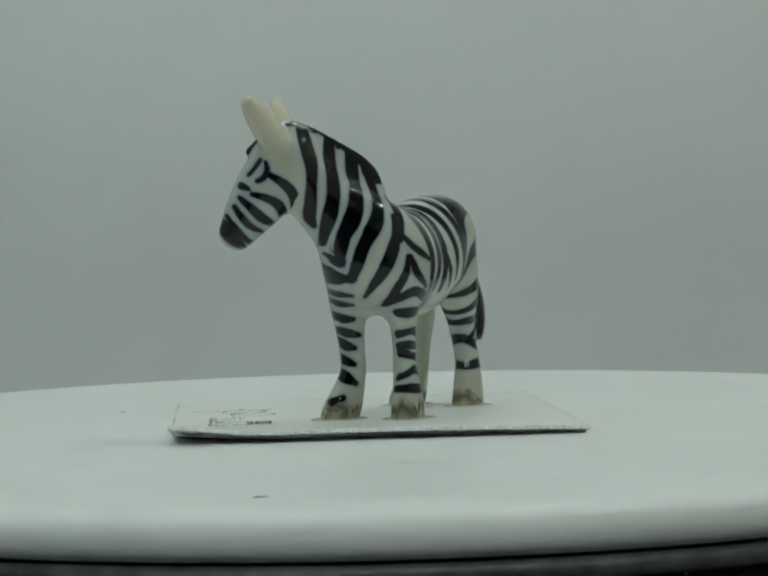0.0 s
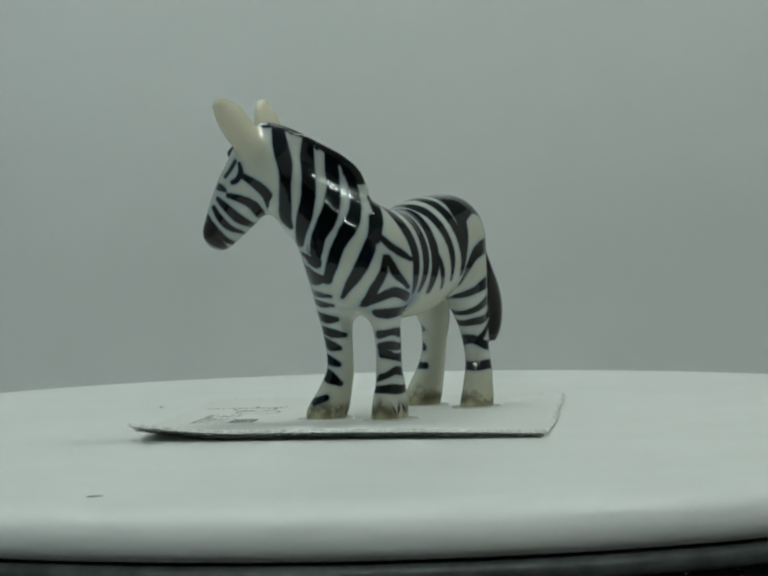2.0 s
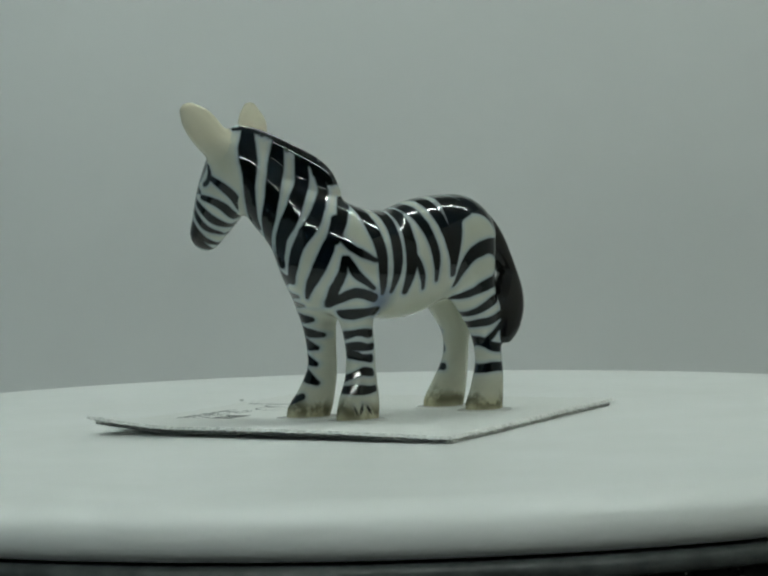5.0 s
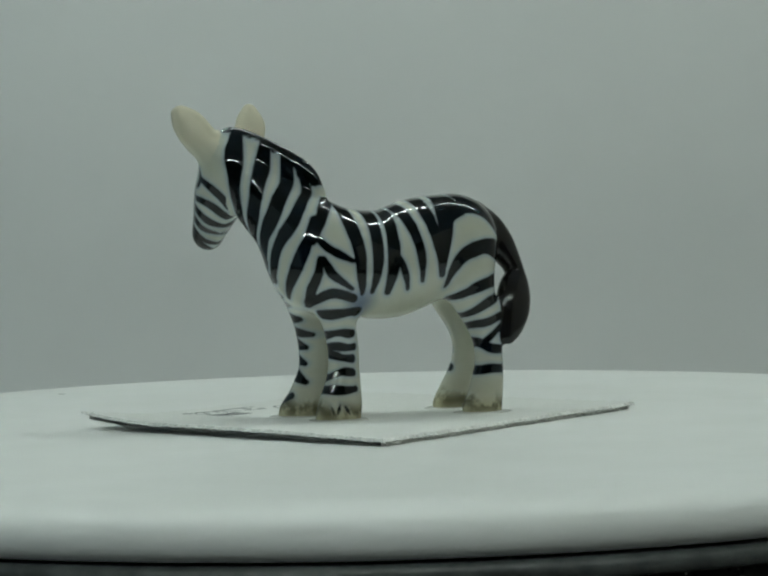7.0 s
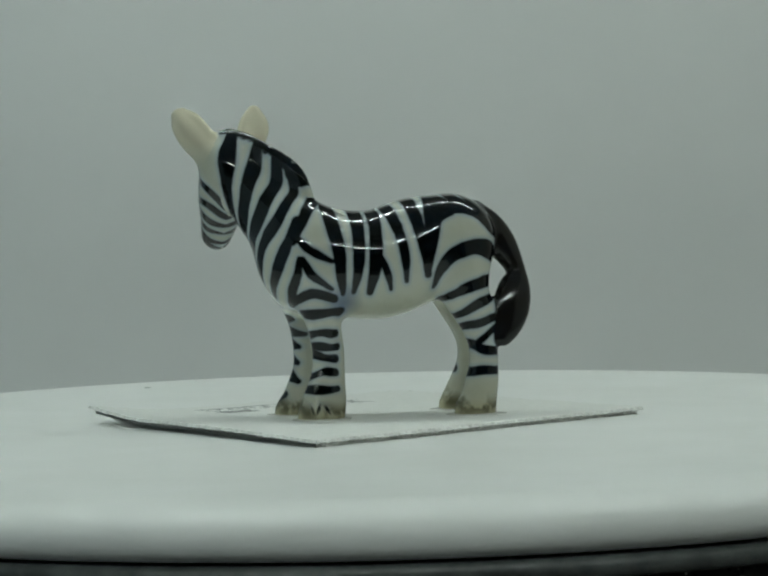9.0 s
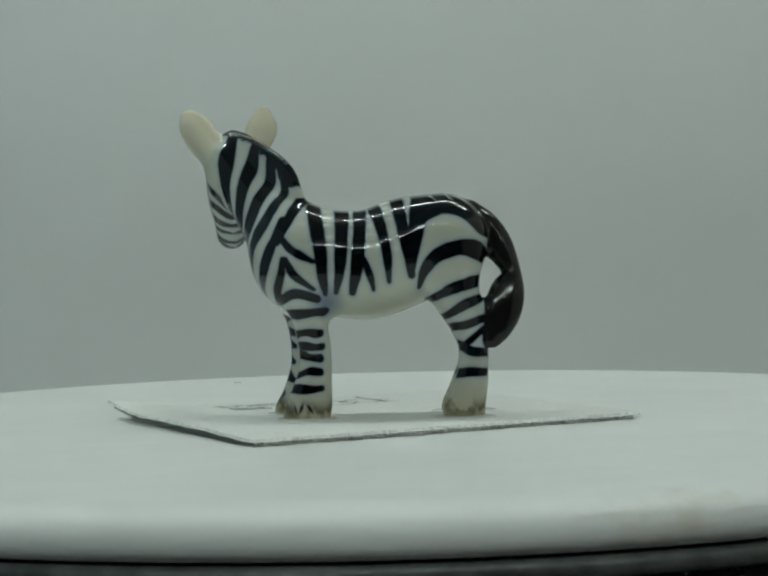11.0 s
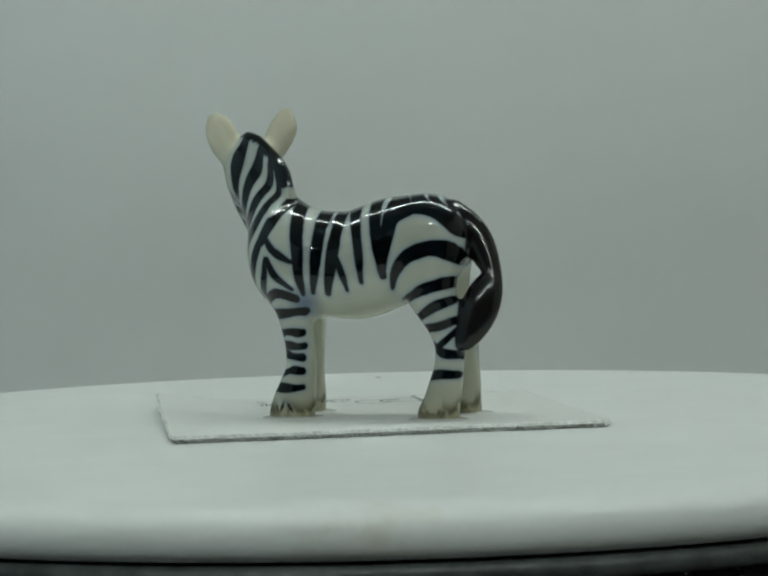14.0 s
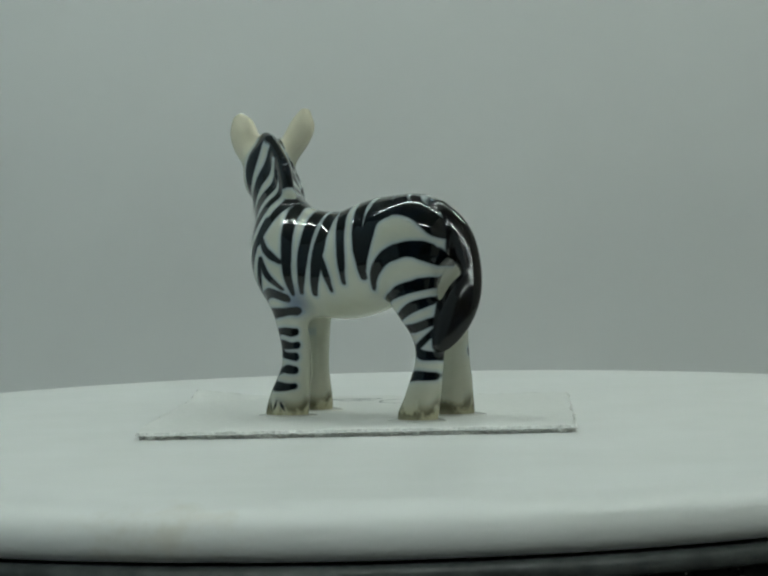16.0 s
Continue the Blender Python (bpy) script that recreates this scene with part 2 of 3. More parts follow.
def card():
    thick = CARD_THICK
    rnd = random.Random(11)
    nl, nw = 140, 130
    bm = bmesh.new()

    def ragged(k, seed):
        return 0.7 * noise.noise((k * 0.21, seed, 0.0)) + 0.5 * noise.noise((k * 0.63, seed, 3.0))

    def place(i, j, torn=0.0, inset=0.0):
        s, w = 0.0003 + (CARD_L - 0.0003) * i / nl, -CARD_RIM + (CARD_W + CARD_RIM) * j / nw
        if i in (0, nl):
            s += ragged(j, 1.5 + i + torn) * 0.00055 + (inset if i == 0 else -inset)
        if j in (0, nw):
            w += ragged(i, 7.5 + j + torn) * 0.00055 + (inset if j == 0 else -inset)
        return s, w

    def on_rim(i, j):
        return i in (0, nl) or j in (0, nw)

    # the torn rim is a fluffy upper lip, a recessed core and a lower ply
    top_rows, lip, core, low_rows = [], {}, {}, []
    for i in range(nl + 1):
        top_rows.append([bm.verts.new(card_point(*place(i, j), thick * ((1.04 + 0.16 * noise.noise((i * 0.45, j * 0.45, 5.0))) if on_rim(i, j) else 1))) for j in range(nw + 1)])
        low_rows.append([bm.verts.new(card_point(*place(i, j, 40.0, (0.0024 if i == 0 else 0.0006) + 0.0006 * noise.noise((i * 0.5, j * 0.5, 2.0))) if on_rim(i, j) else place(i, j), 0.0)) for j in range(nw + 1)])
        for j in range(nw + 1):
            if on_rim(i, j):
                n = noise.noise((i * 0.55, j * 0.55, 9.0))
                lip[i, j] = bm.verts.new(card_point(*place(i, j, 0.0, -0.00030 - 0.00022 * n), thick * (0.62 + 0.14 * n)))
                core[i, j] = bm.verts.new(card_point(*place(i, j, 20.0, (0.0018 if i == 0 else 0.0009) + 0.00060 * n), thick * (0.36 + 0.14 * n)))
    rim = []
    for i in range(nl):
        for j in range(nw):
            bm.faces.new((top_rows[i][j], top_rows[i + 1][j], top_rows[i + 1][j + 1], top_rows[i][j + 1]))
            bm.faces.new((low_rows[i][j], low_rows[i][j + 1], low_rows[i + 1][j + 1], low_rows[i + 1][j]))
    sides = [((i, j), (i + 1, j)) for i in range(nl) for j in (0, nw)] + [((i, j), (i, j + 1)) for j in range(nw) for i in (0, nl)]
    for a, b in sides:
        stack = [(top_rows[k[0]][k[1]], lip[k], core[k], low_rows[k[0]][k[1]]) for k in (a, b)]
        for p, q in zip(range(3), range(1, 4)):
            rim.append(bm.faces.new((stack[0][p], stack[0][q], stack[1][q], stack[1][p])))
    for f in rim:
        f.material_index = 1
    bmesh.ops.recalc_face_normals(bm, faces=bm.faces[:])
    top = mesh_object("card", bm, CARD)
    top.data.materials.append(CARD_EDGE)

    def bar(bm, s, w, ds, dw):
        vs = [bm.verts.new(card_point(a, b, thick + 0.00004)) for a, b in ((s, w), (s + ds, w), (s + ds, w + dw), (s, w + dw))]
        lo = [bm.verts.new(v.co - Vector((0, 0, 0.00003))) for v in vs]
        bm.faces.new(vs)
        for k in range(4):
            bm.faces.new((vs[k], vs[(k + 1) % 4], lo[(k + 1) % 4], lo[k]))

    def ring(bm, s, w, rs, rw, a0, a1, half=0.00021, n=26):
        """A thin printed curve."""
        turns = [math.radians(a0 + (a1 - a0) * k / n) for k in range(n + 1)]
        rows = [[bm.verts.new(card_point(s + (rs + e) * math.cos(a), w + (rw + e) * math.sin(a), thick + 0.00004)) for e in (-half, half)] for a in turns]
        for a, b in zip(rows, rows[1:]):
            bm.faces.new((a[0], a[1], b[1], b[0]))

    # writing that cannot be read: a dense block, rules, a looped emblem and rows of broken bars
    bm = bmesh.new()
    for a in range(9):
        s = 0.0175 + 0.00078 * a
        w = 0.0478
        while w < 0.0516:
            d = rnd.uniform(0.0003, 0.0010)
            bar(bm, s + rnd.uniform(0, 0.0002), w, rnd.uniform(0.0003, 0.0005), d)
            w += d + rnd.uniform(0.0001, 0.0004)
    part("printed_block", bm, PRINT, top, "small dense block of grey print")
    bm = bmesh.new()
    for k in range(70):
        long = rnd.random() < 0.5
        bar(bm, rnd.uniform(0.0170, 0.0335), rnd.uniform(0.0520, 0.0572), rnd.uniform(0.0006, 0.0022) if long else 0.00025, 0.00022 if long else rnd.uniform(0.0004, 0.0012))
    part("printed_scrawl", bm, FAINT_PRINT, top, "faint scrawl of thin grey print")
    bm = bmesh.new()
    for s, w, rs, rw, a0, a1 in ((0.0375, 0.0505, 0.0032, 0.0036, 20, 330), (0.0432, 0.0520, 0.0030, 0.0036, -150, 160), (0.0405, 0.0515, 0.0016, 0.0022, 0, 300), (0.0478, 0.0500, 0.0018, 0.0026, 60, 280)):
        ring(bm, s, w, rs, rw, a0, a1)
    part("printed_emblem", bm, PRINT, top, "thin looped grey emblem")
    for s0, w0, w1, size in ((0.0455, 0.0478, 0.0605, 0.0009),):
        bm = bmesh.new()
        w = w0
        while w < w1:
            bar(bm, s0 + size * rnd.uniform(-0.3, 0.3), w, size * rnd.uniform(0.5, 1.0), size * rnd.uniform(0.25, 0.7))
            w += size * rnd.uniform(0.6, 1.4)
        part("printed_line", bm, FAINT_PRINT, top, "faint line of grey print")
    for w0, s0, s1, size in ((0.0572, 0.0180, 0.0330, 0.0005),):
        bm = bmesh.new()
        s = s0
        while s < s1:
            bar(bm, s, w0 + size * rnd.uniform(-0.2, 0.2), size * rnd.uniform(0.3, 0.9), size * rnd.uniform(0.6, 1.1))
            s += size * rnd.uniform(0.9, 1.7)
        part("printed_line", bm, FAINT_PRINT, top, "faint line of grey print")
    return tagged(top, "white paper card with torn edges and faint grey print", "card")


CARD_OB = card()


def glue():
    """Pale dabs of glue that hold the hooves."""
    for x, y, rx, ry in ((12.9, 4.3, 5.2, 4.0), (14.8, -6.9, 5.2, 4.2), (-12.4, 5.0, 4.8, 3.9), (-12.7, -6.2, 5.2, 4.2)):
        bm = bmesh.new()
        bmesh.ops.create_icosphere(bm, subdivisions=3, radius=1)
        for v in bm.verts:
            k = 1 + 0.22 * noise.noise(v.co * 1.3 + Vector((x, y, 0)))
            v.co = Vector((v.co.x * rx * k * 0.001 + x * 0.001, v.co.y * ry * k * 0.001 + y * 0.001, v.co.z * 0.00022))
        q = Vector((x, y)) * 0.001 - CARD_AT
        up = card_height(q.dot(CARD_LONG), q.dot(CARD_WIDE)) + CARD_THICK
        for v in bm.verts:
            v.co.z += up
        part("glue_dab", bm, GLUE, CARD_OB, "glossy pale dab of glue", True)


glue()


# ---------------------------------------------------------------- figurine
# millimetres: x towards the head, y to its left, z up from the disc
LOW = np.array((-24.6, -24.0, 0.2), dtype=np.float32)
STEP = 0.29
SIZE = (206, 119, 187)


def curve(nodes, steps=5):
    """Nodes of a limb, resampled along a smooth curve."""
    n = np.array(nodes, dtype=np.float64)
    ext = np.vstack([2 * n[0] - n[1], n, 2 * n[-1] - n[-2]])
    out = []
    for i in range(1, len(ext) - 2):
        for k in range(steps):
            t = k / steps
            a, b, c, d = ext[i - 1:i + 3]
            out.append(0.5 * (2 * b + (c - a) * t + (2 * a - 5 * b + 4 * c - d) * t * t + (3 * b - a - 3 * c + d) * t ** 3))
    out.append(n[-1])
    return np.array(out)


def limb(nodes, axis, margin=5.0):
    """Distance field of a tube with elliptic sections: nodes (x, y, z, half width along axis, half depth)."""
    n = curve(nodes)
    u = np.array(axis, dtype=np.float32)
    u /= np.linalg.norm(u)
    field = np.full(SIZE, 9.0, dtype=np.float32)
    reach = n[:, 3:].max(1, keepdims=True) + margin
    lo = np.floor(((n[:, :3] - reach).min(0) - LOW) / STEP).astype(int).clip(0)
    hi = np.minimum(np.ceil(((n[:, :3] + reach).max(0) - LOW) / STEP).astype(int) + 1, SIZE)
    ax = [(LOW[k] + STEP * np.arange(lo[k], hi[k])).astype(np.float32) for k in range(3)]
    X, Y, Z = ax[0][:, None, None], ax[1][None, :, None], ax[2][None, None, :]
    best = np.full(tuple(hi - lo), 9.0, dtype=np.float32)
    for p, q in zip(n, n[1:]):
        d = (q - p)[:3]
        ll = float(d @ d) + 1e-9
        t = (((X - p[0]) * d[0] + (Y - p[1]) * d[1] + (Z - p[2]) * d[2]) / ll).clip(0, 1).astype(np.float32)
        ox, oy, oz = X - p[0] - t * d[0], Y - p[1] - t * d[1], Z - p[2] - t * d[2]
        a = ox * u[0] + oy * u[1] + oz * u[2]
        b2 = ox * ox + oy * oy + oz * oz - a * a
        ra, rb = p[3] + t * (q[3] - p[3]), p[4] + t * (q[4] - p[4])
        best = np.minimum(best, ((np.sqrt((a / ra) ** 2 + np.maximum(b2, 0) / rb ** 2) - 1) * np.minimum(ra, rb)).astype(np.float32))
    field[lo[0]:hi[0], lo[1]:hi[1], lo[2]:hi[2]] = best
    return field


def blend(a, b, k):
    h = np.maximum(k - np.abs(a - b), 0) / k
    return np.minimum(a, b) - h * h * k * 0.25


def figurine_fields():
    y, x = (0, 1, 0), (1, 0, 0)
    f = {}
    f["torso"] = limb([(13.4, -1.4, 26.2, 6.4, 7.6), (8, 0, 25.7, 7.1, 8.2), (2, 0, 25.4, 7.5, 8.6), (-4, 0, 27.4, 7.6, 8.4), (-9.6, 0, 28.9, 6.2, 7.4)], y)
    f["belly"] = limb([(7.5, 0, 24.0, 6.6, 6.8), (2, 0, 23.9, 7.4, 7.1), (-3.2, 0, 25.6, 7.4, 7.0)], y)
    f["fl"] = limb([(12.3, 2.9, 25, 2.8, 4.4), (12.2, 3.1, 20, 2.5, 3.35), (11.9, 3.2, 16, 2.0, 2.75), (11.3, 3.1, 12, 1.75, 2.6), (11.3, 3.1, 8.6, 1.75, 2.65), (11.7, 3.5, 6, 2.0, 3.0), (12.3, 3.8, 3.2, 2.4, 3.6), (12.8, 4.0, 1.0, 2.5, 3.8)], y)
    f["fr"] = limb([(13.4, -4.9, 25, 3.7, 5.0), (13.3, -5.4, 20, 3.1, 4.1), (13.1, -5.5, 16, 2.35, 3.0), (12.9, -5.3, 12, 1.95, 2.6), (13, -5.1, 8.6, 1.9, 2.6), (13.4, -5.5, 6, 2.1, 2.9), (14, -6.2, 3.2, 2.6, 3.3), (14.8, -7.0, 1.0, 2.8, 3.7)], y)
    f["hl"] = limb([(-9.5, 3.0, 28.4, 4.5, 6.8), (-11.3, 3.8, 20.5, 3.6, 4.0), (-13.5, 3.6, 15.8, 2.4, 3.25), (-14.1, 3.7, 12.3, 2.05, 2.5), (-14.1, 4.2, 9, 2.0, 2.35), (-13.6, 4.6, 6, 2.2, 2.7), (-12.9, 4.8, 3, 2.5, 3.0), (-12.3, 4.9, 1.0, 2.6, 3.4)], y)
    f["hr"] = limb([(-9.5, -3.0, 28.4, 4.5, 6.8), (-11.3, -3.8, 20.5, 3.6, 4.0), (-13.4, -3.8, 15.8, 2.4, 3.25), (-14.1, -4.3, 12.3, 2.05, 2.4), (-14.2, -4.7, 9, 2.0, 2.25), (-13.8, -5.2, 6, 2.3, 2.7), (-13.1, -5.8, 3, 2.8, 3.2), (-12.6, -6.3, 1.0, 3.0, 3.6)], y)
    f["neck"] = limb([(13.2, 0.2, 25.6, 5.2, 7.0), (16.1, -2.2, 30.5, 4.8, 6.5), (19.6, -5.8, 34.6, 4.3, 5.3), (22.4, -8.5, 38.9, 3.9, 4.5), (24.2, -10.0, 42.2, 3.2, 4.3)], (0.72, 0.69, 0))
    f["head"] = limb([(25.1, -11.5, 40.5, 4.2, 5.2), (25.1, -14.3, 37, 4.1, 4.8), (25.4, -17.0, 33.5, 3.2, 3.8), (25.7, -18.8, 30.9, 2.6, 2.9)], x)
    f["ear_l"] = limb([(26.4, -10.2, 42.2, 1.9, 1.9), (29.2, -11.2, 45.6, 2.6, 1.8), (31.1, -12.3, 48.6, 2.5, 1.6), (32.2, -13.1, 50.4, 1.4, 1.1)], (0.85, 0.1, -0.5))
    f["ear_r"] = limb([(22.5, -10.9, 42.5, 1.9, 1.9), (20.6, -12.5, 46, 2.5, 1.7), (19.6, -13.6, 48.8, 2.5, 1.5), (19.5, -14.4, 50.9, 1.2, 1.1)], (0.95, -0.1, 0.25))
    f["ear_rim"] = limb([(25.1, -9.9, 43.0, 0.9, 0.9), (27.3, -10.7, 46.6, 0.75, 0.75), (29.4, -11.8, 49.6, 0.7, 0.7), (31.6, -12.9, 50.8, 0.6, 0.6)], x)
    f["tail"] = limb([(-14.3, 0, 33.4, 1.6, 1.7), (-17.0, 0.2, 31, 1.8, 2.0), (-18.7, 0.6, 27.6, 2.0, 2.4), (-20.6, 1.5, 23.4, 1.9, 1.6), (-19.8, 2.7, 20.1, 2.0, 2.8), (-18.9, 3.9, 17.3, 1.7, 3.1), (-18.1, 4.9, 14.5, 1.2, 2.2), (-17.2, 5.4, 12.5, 0.7, 1.2)], y)
    f["mane"] = limb([(13.6, 0.3, 37.2, 0.7, 0.9), (14.7, -0.8, 39.0, 1.0, 1.7), (16.3, -2.5, 40.4, 1.2, 2.4), (18.7, -4.8, 42.2, 1.2, 2.5), (21.8, -7.5, 44.8, 1.1, 2.0), (24.6, -9.9, 46.6, 0.9, 1.2)], (0.72, 0.69, 0))
    f["tuft"] = limb([(25.2, -13.9, 45.3, 0.9, 0.85), (25.6, -16.3, 43.3, 0.7, 0.7)], x)
    f["crest"] = limb([(13.9, -0.1, 39.0, 1.5, 1.5), (15.6, -1.8, 40.9, 1.4, 1.3), (18.0, -4.1, 43.7, 1.2, 0.8), (21.2, -6.9, 46.3, 1.1, 0.5), (24.4, -9.8, 47.3, 1.1, 0.6)], (0.72, 0.69, 0))
    body = f["torso"]
    for name, k in (("belly", 2.0), ("hl", 1.8), ("hr", 1.8), ("fl", 2.4), ("fr", 2.4), ("neck", 3.5), ("head", 1.8), ("ear_l", 1.6), ("ear_r", 1.6), ("ear_rim", 0.7), ("mane", 1.8), ("tuft", 0.5), ("tail", 0.9)):
        body = blend(body, f[name], k)
    floor_z = (LOW[2] + STEP * np.arange(SIZE[2])).astype(np.float32)[None, None, :]
    return np.maximum(body, 0.46 - floor_z), f


def surface(field):
    """Surface nets: the zero level of a field as points (in cells) and quads."""
    inside = field < 0
    nx, ny, nz = field.shape
    count = np.zeros((nx - 1, ny - 1, nz - 1), dtype=np.int8)
    for a in (0, 1):
        for b in (0, 1):
            for c in (0, 1):
                count += inside[a:nx - 1 + a, b:ny - 1 + b, c:nz - 1 + c]
    cells = np.argwhere((count > 0) & (count < 8))
    index = np.full((nx - 1, ny - 1, nz - 1), -1, dtype=np.int64)
    index[tuple(cells.T)] = np.arange(len(cells))
    total, hits = np.zeros((len(cells), 3)), np.zeros(len(cells))
    corners = [np.array((a, b, c)) for a in (0, 1) for b in (0, 1) for c in (0, 1)]
    for p in corners:
        for k in range(3):
            if p[k]:
                continue
            q = p.copy()
            q[k] = 1
            fa, fb = field[tuple((cells + p).T)], field[tuple((cells + q).T)]
            cut = (fa < 0) != (fb < 0)
            t = np.where(cut, fa / np.where(cut, fa - fb, 1), 0)
            total += cut[:, None] * (p + t[:, None] * (q - p))
            hits += cut
    points = cells + total / hits[:, None]
    quads = []
    for k in range(3):
        i, j = (k + 1) % 3, (k + 2) % 3
        lo = [slice(0, -1)] * 3
        hi = [slice(0, -1)] * 3
        lo[i] = hi[i] = slice(1, -1)
        lo[j] = hi[j] = slice(1, -1)
        hi[k] = slice(1, None)
        a, b = inside[tuple(lo)], inside[tuple(hi)]
        at = np.argwhere(a != b)
        flip = a[tuple(at.T)]
        off = np.zeros(3, dtype=int)
        off[i] = off[j] = 1
        at = at + off
        ring = []
        for di, dj in ((1, 1), (0, 1), (0, 0), (1, 0)):
            c = at.copy()
            c[:, i] -= di
            c[:, j] -= dj
            ring.append(index[tuple(c.T)])
        ring = np.stack(ring, 1)
        quads.append(np.where(flip[:, None], ring, ring[:, ::-1]))
    return points, np.vstack(quads)


def sample(field, points):
    """A field's values at points given in cells."""
    low = np.floor(points).astype(int).clip(0, np.array(field.shape) - 2)
    t = points - low
    out = np.zeros(len(points))
    for a in (0, 1):
        for b in (0, 1):
            for c in (0, 1):
                w = (t[:, 0] if a else 1 - t[:, 0]) * (t[:, 1] if b else 1 - t[:, 1]) * (t[:, 2] if c else 1 - t[:, 2])
                out += w * field[low[:, 0] + a, low[:, 1] + b, low[:, 2] + c]
    return out


def relax(points, quads, rounds):
    for _ in range(rounds):
        total, hits = np.zeros_like(points), np.zeros(len(points))
        for k in range(4):
            np.add.at(total, quads[:, k], points[quads[:, (k + 1) % 4]])
            np.add.at(hits, quads[:, k], 1)
            np.add.at(total, quads[:, (k + 1) % 4], points[quads[:, k]])
            np.add.at(hits, quads[:, (k + 1) % 4], 1)
        points = 0.4 * points + 0.6 * total / np.maximum(hits, 1)[:, None]
    return points


def normals(points, quads):
    n = np.cross(points[quads[:, 2]] - points[quads[:, 0]], points[quads[:, 3]] - points[quads[:, 1]])
    out = np.zeros_like(points)
    for k in range(4):
        np.add.at(out, quads[:, k], n)
    return out / np.maximum(np.linalg.norm(out, axis=1, keepdims=True), 1e-9)


def brush_ink(P, N, part_of):
    """Signed ink field: positive inside a brush stroke, in millimetres."""
    ink = np.full(len(P), -5.0)
    now = {}

    def view(turn, facing, parts, mirror=None):
        """Strokes lie on the surface as seen from that turn; mirror: (point, normal) of a symmetry plane."""
        Q, M = P.copy(), N.copy()
        if mirror:
            at, nn = np.array(mirror[0]), np.array(mirror[1]) / np.linalg.norm(mirror[1])
            side = (Q - at) @ nn < 0
            Q[side] -= 2 * ((Q[side] - at) @ nn)[:, None] * nn
            M[side] -= 2 * (M[side] @ nn)[:, None] * nn
        a = radians(turn)
        now["u"] = -Q[:, 0] * math.cos(a) + Q[:, 1] * math.sin(a)
        now["v"] = Q[:, 2]
        now["ok"] = (M[:, 0] * math.sin(a) + M[:, 1] * math.cos(a) > facing) & np.isin(part_of, parts)

    def stroke(*nodes):
        n = curve(nodes, 4)
        k = np.where(now["ok"])[0]
        u, v = now["u"][k], now["v"][k]
        best = np.full(len(k), -5.0)
        for p, q in zip(n, n[1:]):
            d = q - p
            t = (((u - p[0]) * d[0] + (v - p[1]) * d[1]) / (d[0] ** 2 + d[1] ** 2 + 1e-9)).clip(0, 1)
            best = np.maximum(best, p[2] + t * d[2] - np.hypot(u - p[0] - t * d[0], v - p[1] - t * d[1]))
        ink[k] = np.maximum(ink[k], best + 0.10)

    def band(parts, axis_x, axis_y, rows, flip=1):
        """Rings part of the way round a leg: (height outside, height in front, half width, from, to) with 0 degrees outside and 90 in front."""
        ok = np.isin(part_of, parts)
        k = np.where(ok)[0]
        turn = np.degrees(np.arctan2(P[k, 0] - axis_x, flip * (P[k, 1] - axis_y)))
        for z0, z1, half, a0, a1 in rows:
            ease = ((turn - 15) / 75).clip(0, 1.3)
            z = z0 + (z1 - z0) * ease * ease * (3 - 2 * ease.clip(0, 1)) + 0.12 * np.sin(turn * 0.045 + z0 * 3)
            over = np.maximum(np.maximum(a0 + 14 - turn, turn - a1 + 14), 0) * 0.045
            ink[k] = np.maximum(ink[k], half * (1 + 0.15 * np.sin(turn * 0.05 + z0)) - np.hypot(P[k, 2] - z, over))

    def scrape(*nodes):
        """A thin bare gap between two strokes."""
        n = np.array(nodes)
        for p, q in zip(n, n[1:]):
            d = q - p
            t = (((now["u"] - p[0]) * d[0] + (now["v"] - p[1]) * d[1]) / (d[0] ** 2 + d[1] ** 2)).clip(0, 1)
            gap = np.hypot(now["u"] - p[0] - t * d[0], now["v"] - p[1] - t * d[1]) - p[2] - t * d[2]
            ink[now["ok"]] = np.minimum(ink[now["ok"]], gap[now["ok"]])

    # flank, haunch and hind leg
    view(-3.2, -0.35, ['torso', 'hl', 'neck', 'fl'], ((0, 0, 0), (0, 1, 0)))
    stroke((-11.1, 34.38, 1.03), (-10.73, 30.88, 1.11), (-10.29, 26.98, 0.95), (-10.01, 23.08, 0.71), (-9.68, 20.74, 0.32))
    stroke((-6.61, 33.65, 1.11), (-6.87, 30, 1.03), (-7.22, 25.34, 0.87), (-7.96, 20.93, 0.32))
    stroke((-3.74, 33.57, 0.95), (-3.97, 30.7, 0.95), (-4.48, 26.05, 1.03), (-5.32, 20.78, 0.48))
    stroke((-3.84, 26.81, 0.4), (-2.67, 23.82, 0.51), (-2.04, 21.16, 0.2))
    stroke((-1.32, 33.9, 0.95), (-0.47, 30.61, 0.79), (0.2, 26.71, 0.71), (0.48, 22.42, 0.28))
    stroke((2.21, 35.05, 1.03), (2.67, 32.08, 0.95), (3.27, 28.18, 0.87), (4.08, 23.34, 0.48))
    stroke((5.72, 35.5, 1.03), (5.09, 32.41, 1.19), (4.69, 28.92, 0.79), (4.35, 24.65, 0.32))
    stroke((5.8, 34.3, 1.5), (8.2, 34.5, 1.5), (10.8, 34.35, 1.4), (13.58, 32.97, 1.27), (16.01, 30.34, 1.03), (17.07, 29.38, 0.32))
    stroke((8.0, 33.8, 1.15), (6.5, 33.0, 1.05), (5.6, 31.7, 0.7))
